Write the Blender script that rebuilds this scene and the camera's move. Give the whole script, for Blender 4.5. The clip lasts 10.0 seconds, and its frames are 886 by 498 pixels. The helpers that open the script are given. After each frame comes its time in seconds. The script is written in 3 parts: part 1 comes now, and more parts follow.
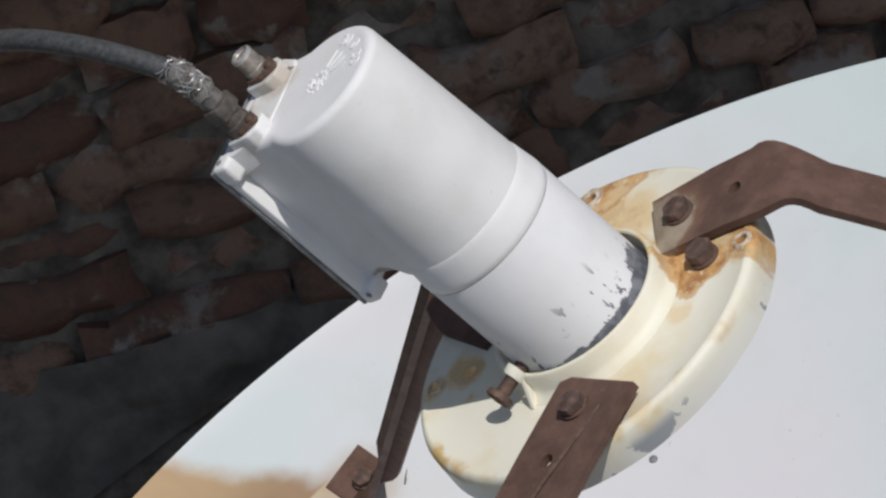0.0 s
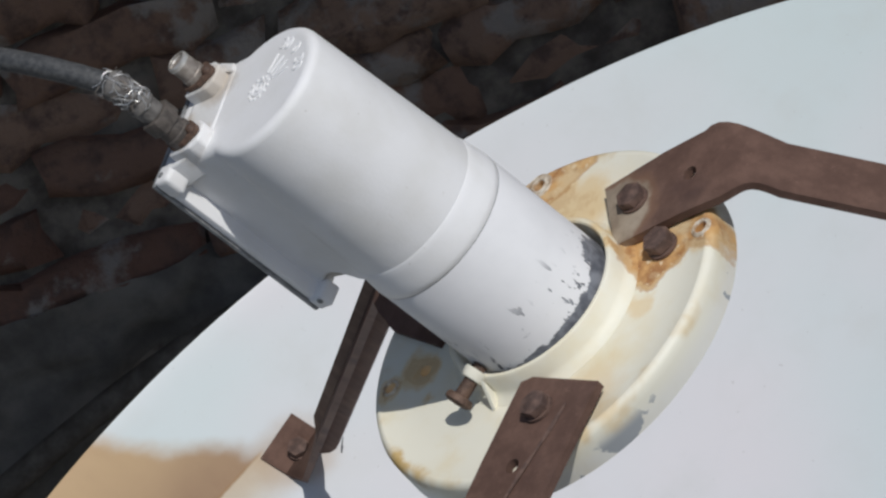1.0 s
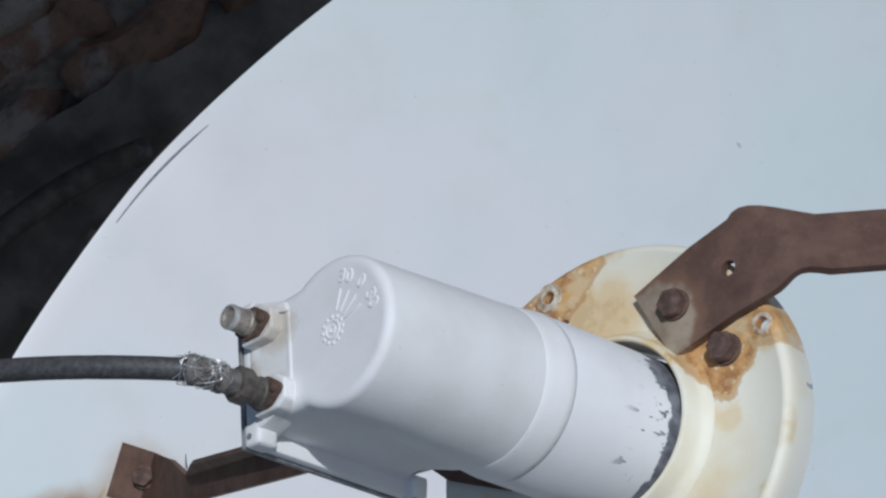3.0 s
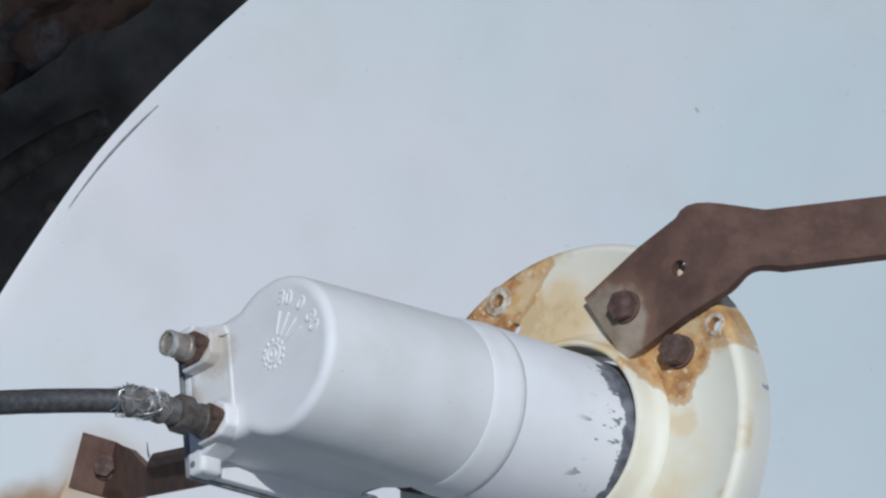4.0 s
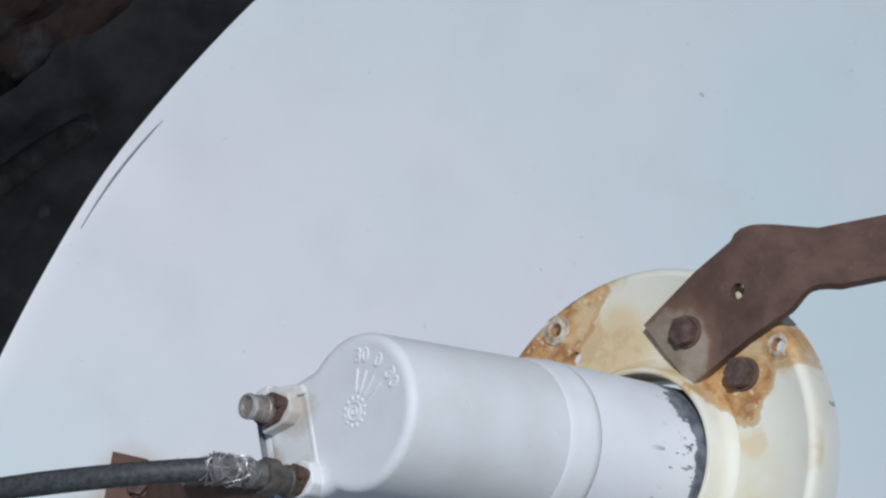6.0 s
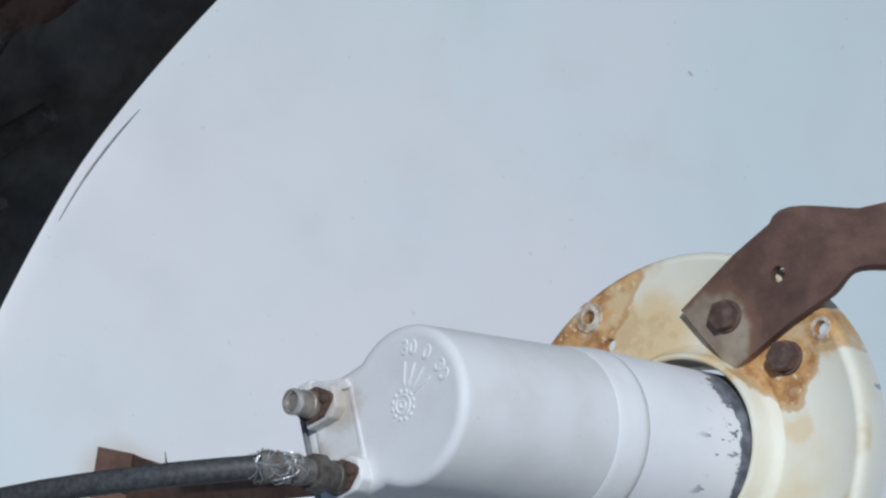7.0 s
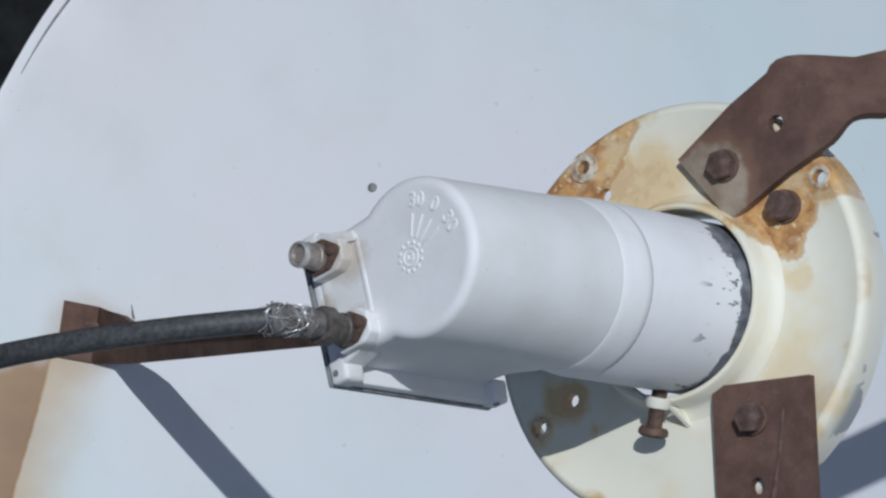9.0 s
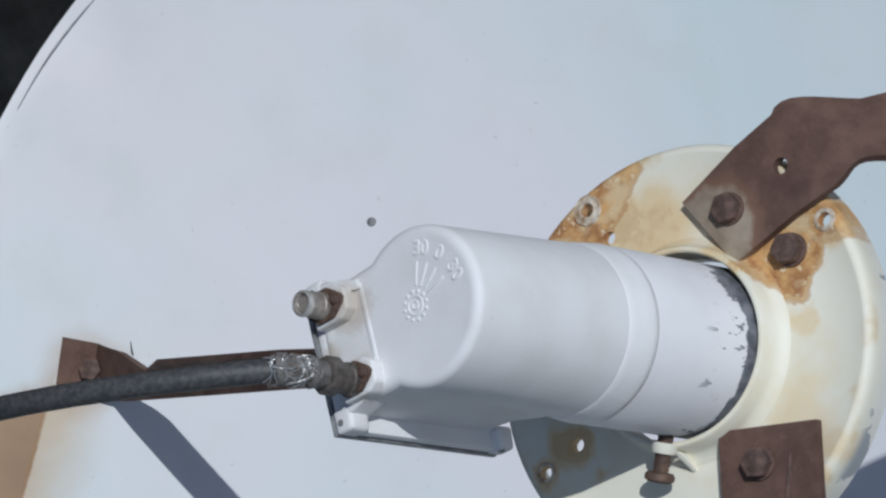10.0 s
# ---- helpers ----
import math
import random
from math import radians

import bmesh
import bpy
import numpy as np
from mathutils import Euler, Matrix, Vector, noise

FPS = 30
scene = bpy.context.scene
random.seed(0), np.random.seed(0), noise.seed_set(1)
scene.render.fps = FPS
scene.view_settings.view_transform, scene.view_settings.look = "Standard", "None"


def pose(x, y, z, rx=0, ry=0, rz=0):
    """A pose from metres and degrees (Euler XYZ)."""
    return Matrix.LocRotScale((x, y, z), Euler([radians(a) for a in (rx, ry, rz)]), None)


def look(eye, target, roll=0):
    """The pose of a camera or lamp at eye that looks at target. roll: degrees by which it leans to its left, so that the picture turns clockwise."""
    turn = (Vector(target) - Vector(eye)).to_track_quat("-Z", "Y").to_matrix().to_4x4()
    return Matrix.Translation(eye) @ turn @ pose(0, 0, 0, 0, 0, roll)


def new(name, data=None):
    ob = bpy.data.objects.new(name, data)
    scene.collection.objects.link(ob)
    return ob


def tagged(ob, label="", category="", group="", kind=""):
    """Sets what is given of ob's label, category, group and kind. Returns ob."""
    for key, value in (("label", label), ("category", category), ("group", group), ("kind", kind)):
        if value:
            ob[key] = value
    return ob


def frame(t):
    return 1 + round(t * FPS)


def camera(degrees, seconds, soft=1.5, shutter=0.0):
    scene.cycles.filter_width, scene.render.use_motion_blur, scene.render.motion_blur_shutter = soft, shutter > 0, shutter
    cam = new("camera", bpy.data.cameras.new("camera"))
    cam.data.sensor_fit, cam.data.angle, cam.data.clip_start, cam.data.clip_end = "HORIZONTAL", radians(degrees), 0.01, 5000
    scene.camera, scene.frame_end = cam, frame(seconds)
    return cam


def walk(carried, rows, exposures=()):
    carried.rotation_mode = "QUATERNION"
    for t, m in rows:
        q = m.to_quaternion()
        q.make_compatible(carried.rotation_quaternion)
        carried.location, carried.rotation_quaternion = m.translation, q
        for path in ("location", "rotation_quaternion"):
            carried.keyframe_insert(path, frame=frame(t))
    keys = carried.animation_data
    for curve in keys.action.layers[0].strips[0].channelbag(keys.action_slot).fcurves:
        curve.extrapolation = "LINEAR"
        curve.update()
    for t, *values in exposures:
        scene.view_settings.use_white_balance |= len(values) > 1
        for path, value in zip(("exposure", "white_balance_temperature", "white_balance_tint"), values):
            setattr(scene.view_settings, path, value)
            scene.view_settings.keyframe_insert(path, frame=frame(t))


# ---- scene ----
# ---------------------------------------------------------------- camera
cam = camera(11.81, 10.0, soft=2.5)
walk(cam, [
    (0, pose(-0.0405, -1.4536, 1.3721, 69.163, 15.946, -5.969)),
    (0.5, pose(-0.0362, -1.4299, 1.3857, 67.924, 16.884, -6.916)),
    (1, pose(-0.0531, -1.3917, 1.4097, 66.460, 17.700, -8.738)),
    (1.5, pose(-0.1045, -1.3085, 1.5171, 61.785, 20.371, -14.080)),
    (2, pose(-0.1577, -1.2778, 1.6149, 57.725, 22.229, -19.108)),
    (2.5, pose(-0.2021, -1.2309, 1.6899, 53.857, 23.945, -24.403)),
    (3, pose(-0.2154, -1.1810, 1.7205, 51.797, 24.939, -27.918)),
    (3.2, pose(-0.2018, -1.1761, 1.7203, 51.684, 25.606, -28.201)),
    (4.5, pose(-0.1631, -1.1328, 1.7286, 48.717, 26.619, -29.813)),
    (5, pose(-0.1503, -1.1507, 1.7342, 49.367, 26.990, -29.356)),
    (5.5, pose(-0.1560, -1.1284, 1.7370, 49.521, 27.482, -29.594)),
    (5.7, pose(-0.1653, -1.1233, 1.7715, 47.954, 28.106, -31.162)),
    (6.8, pose(-0.2152, -1.0654, 1.8115, 45.000, 28.094, -35.675)),
    (7, pose(-0.2200, -1.0594, 1.8123, 44.689, 27.889, -35.968)),
    (7.5, pose(-0.2317, -1.0509, 1.8271, 43.062, 27.465, -36.907)),
    (8, pose(-0.2425, -1.0451, 1.8340, 42.128, 27.189, -37.404)),
    (8.5, pose(-0.2471, -1.0394, 1.8356, 41.792, 26.997, -37.576)),
    (9, pose(-0.2494, -1.0373, 1.8327, 41.918, 26.975, -37.597)),
    (9.5, pose(-0.2487, -1.0293, 1.8348, 41.861, 26.944, -37.827)),
    (10, pose(-0.2415, -1.0224, 1.8380, 41.755, 27.126, -38.032)),
], exposures=[(0, 0.0, 6520, 10), (1, -0.07, 6400, 9), (2.5, -0.18, 5960, 7), (4.5, -0.17, 5860, 7), (5.5, -0.17, 5870, 7), (7.5, -0.18, 5800, 6), (10, -0.19, 5890, 7)])

# ---------------------------------------------------------------- light
SUN_WAY = Vector((0.1796, -0.5589, 0.8096)).normalized()
world = bpy.data.worlds.new("sky")
scene.world = world
world.use_nodes = True
wn = world.node_tree.nodes
sky = wn.new("ShaderNodeTexSky")
sky.sky_type = "NISHITA"
sky.sun_disc = False
sky.sun_elevation = math.asin(SUN_WAY.z)
sky.sun_rotation = math.atan2(SUN_WAY.x, SUN_WAY.y)
wn["Background"].inputs["Strength"].default_value = 0.066
world.node_tree.links.new(sky.outputs[0], wn["Background"].inputs[0])

sun_data = bpy.data.lights.new("sun", "SUN")
sun_data.energy = 2.78
sun_data.angle = radians(0.5)
sun_data.color = (1.0, 0.965, 0.91)
sun = new("sun", sun_data)
sun.matrix_world = look(SUN_WAY * 6, (0, 0, 0))


# ---------------------------------------------------------------- materials
class Mat:
    """A node material under construction."""

    def __init__(self, name, rough=0.6, metal=0.0, spec=0.5):
        self.m = bpy.data.materials.new(name)
        self.m.use_nodes = True
        self.t = self.m.node_tree
        self.b = self.t.nodes["Principled BSDF"]
        self.b.inputs["Roughness"].default_value = rough
        self.b.inputs["Metallic"].default_value = metal
        self.b.inputs["Specular IOR Level"].default_value = spec
        self.co = self.t.nodes.new("ShaderNodeTexCoord").outputs["Object"]

    def put(self, value, socket):
        if hasattr(value, "is_output"):
            self.t.links.new(value, socket)
        elif isinstance(value, tuple) and len(value) == 3 and socket.type == "RGBA":
            socket.default_value = (*value, 1)
        else:
            socket.default_value = value

    def noise(self, scale, detail=4, rough=0.55, stretch=None, w=0.0):
        n = self.t.nodes.new("ShaderNodeTexNoise")
        n.inputs["Scale"].default_value = scale
        n.inputs["Detail"].default_value = detail
        n.inputs["Roughness"].default_value = rough
        co = self.co
        if stretch or w:
            mp = self.t.nodes.new("ShaderNodeMapping")
            self.t.links.new(co, mp.inputs[0])
            mp.inputs["Scale"].default_value = stretch or (1, 1, 1)
            mp.inputs["Location"].default_value = (w, w * 2, w * 3)
            co = mp.outputs[0]
        self.t.links.new(co, n.inputs["Vector"])
        return n.outputs[0]

    def ramp(self, value, lo, hi):
        n = self.t.nodes.new("ShaderNodeMapRange")
        n.interpolation_type = "SMOOTHSTEP"
        self.put(value, n.inputs[0])
        n.inputs[1].default_value, n.inputs[2].default_value = lo, hi
        return n.outputs[0]

    def math(self, op, a, b=0.0, c=0.0):
        n = self.t.nodes.new("ShaderNodeMath")
        n.operation = op
        self.put(a, n.inputs[0]), self.put(b, n.inputs[1]), self.put(c, n.inputs[2])
        return n.outputs[0]

    def mix(self, f, a, b):
        n = self.t.nodes.new("ShaderNodeMix")
        n.data_type = "RGBA"
        self.put(f, n.inputs[0]), self.put(a, n.inputs[6]), self.put(b, n.inputs[7])
        return n.outputs[2]

    def axis(self, which):
        n = self.t.nodes.new("ShaderNodeSeparateXYZ")
        self.t.links.new(self.co, n.inputs[0])
        return n.outputs[which]

    def near(self, p, scale=(1, 1, 1)):
        """Distance from a place in the object's own space, stretched along its axes."""
        n = self.t.nodes.new("ShaderNodeVectorMath")
        n.operation = "SUBTRACT"
        self.t.links.new(self.co, n.inputs[0])
        n.inputs[1].default_value = p
        k = self.t.nodes.new("ShaderNodeVectorMath")
        k.operation = "MULTIPLY"
        self.t.links.new(n.outputs[0], k.inputs[0])
        k.inputs[1].default_value = scale
        d = self.t.nodes.new("ShaderNodeVectorMath")
        d.operation = "LENGTH"
        self.t.links.new(k.outputs[0], d.inputs[0])
        return d.outputs["Value"]

    def color(self, v):
        self.put(v, self.b.inputs["Base Color"])
        return self

    def roughness(self, v):
        self.put(v, self.b.inputs["Roughness"])
        return self

    def bump(self, height, distance, strength=1.0):
        n = self.t.nodes.new("ShaderNodeBump")
        n.inputs["Strength"].default_value = strength
        n.inputs["Distance"].default_value = distance
        self.put(height, n.inputs["Height"])
        self.t.links.new(n.outputs[0], self.b.inputs["Normal"])
        return self


def white_paint(name="weathered white paint", whiteness=1.0):
    k = Mat(name, 0.6, 0, 0.28)
    dirt = k.ramp(k.noise(38, 5), 0.35, 0.75)
    specks = k.ramp(k.noise(420, 3), 0.70, 0.76)
    c = k.mix(dirt, (0.80 * whiteness, 0.80 * whiteness, 0.815 * whiteness), (0.73 * whiteness, 0.725 * whiteness, 0.72 * whiteness))
    c = k.mix(k.math("MULTIPLY", k.ramp(k.noise(11, 4, 0.55, (1, 1, 0.45)), 0.45, 0.75), 0.4), c, (0.70, 0.69, 0.64))
    c = k.mix(k.math("MULTIPLY", specks, 0.35), c, (0.42, 0.38, 0.33))
    wob = k.math("MULTIPLY", k.math("SUBTRACT", k.noise(210, 4, 0.6), 0.5), 0.009)
    for p, r in (((0.0270, -0.0105, 0.1428), 0.0115), ((0.0285, 0.0140, 0.1428), 0.0100), ((0.0400, 0.0020, 0.1428), 0.0060)):
        c = k.mix(k.math("MULTIPLY", k.ramp(k.math("ADD", k.near(p), wob), r, r * 0.35), 0.6), c, (0.44, 0.36, 0.27))
    k.color(c).bump(k.math("ADD", k.noise(900, 2), k.math("MULTIPLY", k.noise(60, 3), 3.0)), 0.00016, 0.5)
    return k.m


def chipped_paint():
    """Paint that has flaked off the metal towards the open end of the tube."""
    k = Mat("chipped white paint", 0.45, 0, 0.4)
    z = k.axis(2)
    low = k.ramp(z, 0.030, 0.010)
    flake = k.math("MULTIPLY", k.ramp(k.noise(310, 3, 0.55, (1, 1, 0.42)), 0.655, 0.662), low)
    fine = k.math("MULTIPLY", k.ramp(k.noise(520, 3, 0.5, (1, 1, 0.5), 7.0), 0.665, 0.675), k.ramp(z, 0.024, 0.012))
    rim = k.ramp(k.math("ADD", z, k.math("MULTIPLY", k.math("SUBTRACT", k.noise(120, 5, 0.65), 0.5), 0.0080)), 0.0106, 0.0102)
    patch = k.math("ADD", k.near((-0.0275, -0.0125, 0.010), (0.9, 0.9, 1.3)), k.math("MULTIPLY", k.math("SUBTRACT", k.noise(190, 4, 0.6), 0.5), 0.016))
    bare = k.math("MAXIMUM", k.math("MAXIMUM", k.math("MAXIMUM", flake, fine), rim), k.ramp(patch, 0.0072, 0.0064))
    scratch = k.math("MULTIPLY", k.ramp(k.noise(150, 2, 0.4, (0.6, 3.0, 0.6), 3.0), 0.70, 0.71), k.ramp(z, 0.036, 0.02))
    bare = k.math("MAXIMUM", bare, scratch)
    c = k.mix(k.ramp(k.noise(38, 5), 0.35, 0.75), (0.80, 0.80, 0.82), (0.73, 0.73, 0.75))
    metal = k.mix(k.ramp(k.noise(160, 4, 0.6, None, 4.0), 0.35, 0.65), (0.10, 0.105, 0.125), (0.24, 0.25, 0.28))
    k.color(k.mix(bare, c, metal))
    k.bump(k.math("SUBTRACT", 1.0, bare), 0.0003, 0.7)
    return k.m


def cream_paint(spots, runs=()):
    """Cream enamel with rust bled out round its fixings; spots are x, y, radius and strength in metres, runs are convex outlines that rust has crept over."""
    k = Mat("cream enamel with rust stains", 0.5, 0, 0.35)
    wob = k.math("MULTIPLY", k.math("SUBTRACT", k.noise(95, 5, 0.6), 0.5), 0.016)
    rust = None
    for x, y, r, s in spots:
        d = k.math("ADD", k.near((x, y, 0), (1, 1, 0.3)), wob)
        one = k.math("MULTIPLY", k.ramp(d, r * 1.15, r * 0.25), s)
        rust = one if rust is None else k.math("MAXIMUM", rust, one)
    creep = k.math("MULTIPLY", k.math("SUBTRACT", k.noise(150, 5, 0.62), 0.5), 0.007)
    thin = k.math("ADD", 0.58, k.math("MULTIPLY", k.ramp(k.noise(48, 4, 0.6, None, 6.0), 0.36, 0.62), 0.46))
    line = None
    for outline, s in runs:
        inside = None
        for (x0, y0), (x1, y1) in zip(outline, outline[1:] + outline[:1]):
            ln = math.hypot(x1 - x0, y1 - y0)
            nx, ny = (y1 - y0) / ln, (x0 - x1) / ln
            d = k.math("ADD", k.math("MULTIPLY", k.axis(0), nx), k.math("MULTIPLY_ADD", k.axis(1), ny, -(nx * x0 + ny * y0)))
            inside = d if inside is None else k.math("MAXIMUM", inside, d)
        inside = k.math("ADD", inside, creep)
        rust = k.math("MAXIMUM", rust, k.math("MULTIPLY", k.ramp(inside, 0.0014, -0.0030), k.math("MULTIPLY", thin, s)))
        tide = k.math("MULTIPLY", k.math("MULTIPLY", k.ramp(inside, 0.0010, 0.0), k.ramp(inside, -0.0026, -0.0006)), s)
        line = tide if line is None else k.math("MAXIMUM", line, tide)
    grain = k.noise(130, 6, 0.6)
    tone = k.mix(k.ramp(grain, 0.36, 0.64), (0.30, 0.115, 0.035), (0.60, 0.34, 0.13))
    tone = k.mix(k.ramp(k.noise(330, 4, 0.6), 0.58, 0.66), tone, (0.68, 0.54, 0.36))
    soft = k.ramp(k.noise(30, 4, 0.6), 0.42, 0.78)
    base = k.mix(soft, (0.80, 0.775, 0.665), (0.75, 0.67, 0.48))
    base = k.mix(k.ramp(k.axis(2), -0.004, -0.012), base, k.mix(soft, (0.74, 0.73, 0.68), (0.66, 0.60, 0.48)))
    rim = k.t.nodes.new("ShaderNodeVectorMath")
    rim.operation = "LENGTH"
    k.t.links.new(k.co, rim.inputs[0])
    edge = k.math("MULTIPLY", k.ramp(k.math("ADD", rim.outputs["Value"], wob), 0.0685, 0.0735), k.ramp(k.noise(22, 4, 0.6, None, 2.0), 0.47, 0.62))
    base = k.mix(k.math("MULTIPLY", edge, k.ramp(k.axis(2), -0.006, -0.002)), base, (0.58, 0.40, 0.16))
    mass = k.math("MULTIPLY", rust, k.math("ADD", k.math("MULTIPLY", grain, 0.7), 0.65))
    c = k.mix(k.math("MULTIPLY", k.ramp(mass, 0.05, 0.45), 0.8), base, (0.72, 0.53, 0.27))
    c = k.mix(k.math("MULTIPLY", k.ramp(mass, 0.42, 0.85), 0.9), c, tone)
    c = k.mix(k.math("MULTIPLY", k.math("MULTIPLY", k.ramp(mass, 0.40, 0.46), k.ramp(mass, 0.56, 0.46)), 0.22), c, (0.40, 0.18, 0.06))
    if line is not None:
        c = k.mix(k.math("MULTIPLY", line, 0.55), c, (0.42, 0.20, 0.055))
    worn = k.math("MULTIPLY", k.ramp(k.axis(2), -0.004, -0.010), k.math("MAXIMUM", k.ramp(k.noise(55, 4, 0.6), 0.66, 0.68), k.ramp(k.math("ADD", k.near((0.0655, -0.0285, -0.009), (0.55, 0.55, 1.0)), k.math("MULTIPLY", wob, 0.8)), 0.0062, 0.0052)))
    c = k.mix(worn, c, (0.33, 0.35, 0.37))
    k.color(c).roughness(k.math("ADD", 0.52, k.math("MULTIPLY", rust, 0.35)))
    k.bump(k.math("MULTIPLY", grain, k.math("ADD", rust, 0.1)), 0.0006, 0.6)
    return k.m


def rusty_iron(name="rusted flat iron", bare=None):
    k = Mat(name, 0.78, 0.0, 0.3)
    n1, n2 = k.noise(70, 6, 0.65), k.noise(600, 4, 0.7)
    c = k.mix(k.ramp(n1, 0.35, 0.68), (0.095, 0.054, 0.042), (0.150, 0.088, 0.068))
    c = k.mix(k.math("MULTIPLY", k.ramp(n2, 0.60, 0.74), 0.45), c, (0.24, 0.145, 0.115))
    c = k.mix(k.math("MULTIPLY", k.ramp(k.noise(14, 4, 0.55, None, 9.0), 0.52, 0.70), 0.5), c, (0.20, 0.135, 0.105))
    c = k.mix(k.ramp(k.noise(24, 3, 0.5, None, 5.0), 0.6, 0.75), c, (0.075, 0.045, 0.04))
    if bare:
        wob = k.math("MULTIPLY", k.math("SUBTRACT", k.noise(180, 4), 0.5), 0.006)
        d = k.math("ADD", k.near(bare[0]), wob)
        c = k.mix(k.math("MULTIPLY", k.ramp(d, bare[1] * 1.25, bare[1] * 0.9), 0.5), c, (0.22, 0.125, 0.075))
        c = k.mix(k.ramp(d, bare[1], bare[1] * 0.8), c, k.mix(k.ramp(n1, 0.3, 0.7), (0.20, 0.155, 0.115), (0.36, 0.30, 0.235)))
    k.color(c).bump(k.math("ADD", n1, k.math("MULTIPLY", n2, 0.4)), 0.0004, 0.5)
    return k.m


def dish_paint(foot):
    """Pale grey dish enamel, rust washed down from the strut's foot."""
    k = Mat("pale grey dish enamel", 0.5, 0, 0.35)
    c = k.mix(k.ramp(k.noise(4.0, 3, 0.5), 0.3, 0.7), (0.585, 0.665, 0.69), (0.675, 0.66, 0.70))
    c = k.mix(k.math("MULTIPLY", k.ramp(k.noise(26, 6, 0.6), 0.45, 0.8), 0.35), c, (0.55, 0.57, 0.57))
    specks = k.ramp(k.noise(240, 2), 0.735, 0.76)
    c = k.mix(k.math("MULTIPLY", specks, 0.25), c, (0.30, 0.29, 0.28))
    run = k.t.nodes.new("ShaderNodeVectorMath")
    run.operation = "SUBTRACT"
    k.t.links.new(k.co, run.inputs[0])
    run.inputs[1].default_value = foot

    def along(v):
        n = k.t.nodes.new("ShaderNodeVectorMath")
        n.operation = "DOT_PRODUCT"
        k.t.links.new(run.outputs[0], n.inputs[0])
        n.inputs[1].default_value = v
        return n.outputs["Value"]

    wob = k.math("MULTIPLY", k.math("SUBTRACT", k.noise(24, 4, 0.55), 0.5), 0.024)
    fine = k.math("MULTIPLY", k.math("SUBTRACT", k.noise(140, 3, 0.5), 0.5), 0.0015)
    xr, yr = along((1, 0, 0)), along((0, 1, 0))
    fan = k.math("ADD", k.math("ADD", along((0.54, -0.84, 0)), 0.0005), wob)
    dark = k.math("MULTIPLY", k.ramp(fan, -0.005, 0.010), k.ramp(k.math("ADD", xr, fine), -0.0118, -0.0136))
    wash = k.math("MULTIPLY", k.ramp(k.math("ADD", xr, wob), 0.020, -0.018), k.ramp(k.math("ADD", yr, fine), -0.008, -0.016))
    wash = k.math("MULTIPLY", k.math("MULTIPLY", wash, k.ramp(xr, -0.0150, -0.0130)), 0.85)
    stain = dark
    streak = k.noise(26, 5, 0.6, (0.6, 1.2, 1))
    far = k.ramp(k.math("ADD", xr, wob), -0.012, -0.075)
    tone = k.mix(far, (0.27, 0.155, 0.078), (0.47, 0.315, 0.165))
    tone = k.mix(k.math("MULTIPLY", k.ramp(streak, 0.35, 0.68), 0.4), tone, (0.39, 0.25, 0.13))
    c = k.mix(k.math("MULTIPLY", wash, 0.9), c, k.mix(k.ramp(streak, 0.3, 0.7), (0.46, 0.32, 0.18), (0.54, 0.41, 0.26)))
    bleed = k.ramp(k.math("ADD", k.near(foot, (1, 1, 0.2)), wob), 0.027, 0.014)
    c = k.mix(k.math("MULTIPLY", bleed, 0.35), c, (0.42, 0.27, 0.15))
    c = k.mix(k.math("MULTIPLY", stain, 0.92), c, tone)
    k.color(c).roughness(k.math("ADD", 0.46, k.math("MULTIPLY", stain, 0.3)))
    k.bump(k.noise(14, 3, 0.5), 0.0022, 0.35)
    return k.m


def plain(name, a, b, scale=120, rough=0.6, metal=0.0, bump=0.0004):
    k = Mat(name, rough, metal)
    n = k.noise(scale, 5, 0.62)
    k.color(k.mix(k.ramp(n, 0.32, 0.7), a, b)).bump(n, bump, 0.6)
    return k.m


def brick_face():
    k = Mat("old brick", 0.9, 0, 0.2)
    k.co = k.t.nodes.new("ShaderNodeNewGeometry").outputs["Position"]
    rnd = k.t.nodes.new("ShaderNodeObjectInfo").outputs["Random"]
    c = k.mix(rnd, (0.20, 0.11, 0.083), (0.36, 0.235, 0.172))
    c = k.mix(k.ramp(k.noise(60, 6, 0.65), 0.42, 0.70), c, (0.14, 0.092, 0.077))
    lime = k.ramp(k.math("ADD", k.noise(23, 5, 0.6), k.math("MULTIPLY", rnd, 0.08)), 0.58, 0.68)
    c = k.mix(k.math("MULTIPLY", lime, 0.7), c, (0.38, 0.35, 0.32))
    k.color(c).bump(k.noise(130, 5, 0.6), 0.004, 0.7)
    return k.m


WHITE = white_paint()
BAND = white_paint("brighter white band paint", 1.07)
CHIPPED = chipped_paint()
IRON = rusty_iron()
BOLT = plain("dark rusted bolt", (0.070, 0.043, 0.036), (0.155, 0.095, 0.075), 260, 0.75, 0.0, 0.0008)
STEEL = plain("dull plated brass", (0.24, 0.205, 0.18), (0.40, 0.36, 0.32), 300, 0.48, 0.4)
STEEL_RUST = plain("rusted plating", (0.060, 0.037, 0.029), (0.17, 0.105, 0.075), 260, 0.7, 0.2)
RUBBER = plain("weathered black cable jacket", (0.038, 0.040, 0.043), (0.085, 0.086, 0.088), 500, 0.52)
FOIL = plain("frayed braid", (0.55, 0.55, 0.55), (0.82, 0.82, 0.82), 900, 0.3, 0.7)
TAPE = plain("dirty tape wrap", (0.085, 0.08, 0.077), (0.19, 0.178, 0.167), 260, 0.6, 0.0, 0.0008)
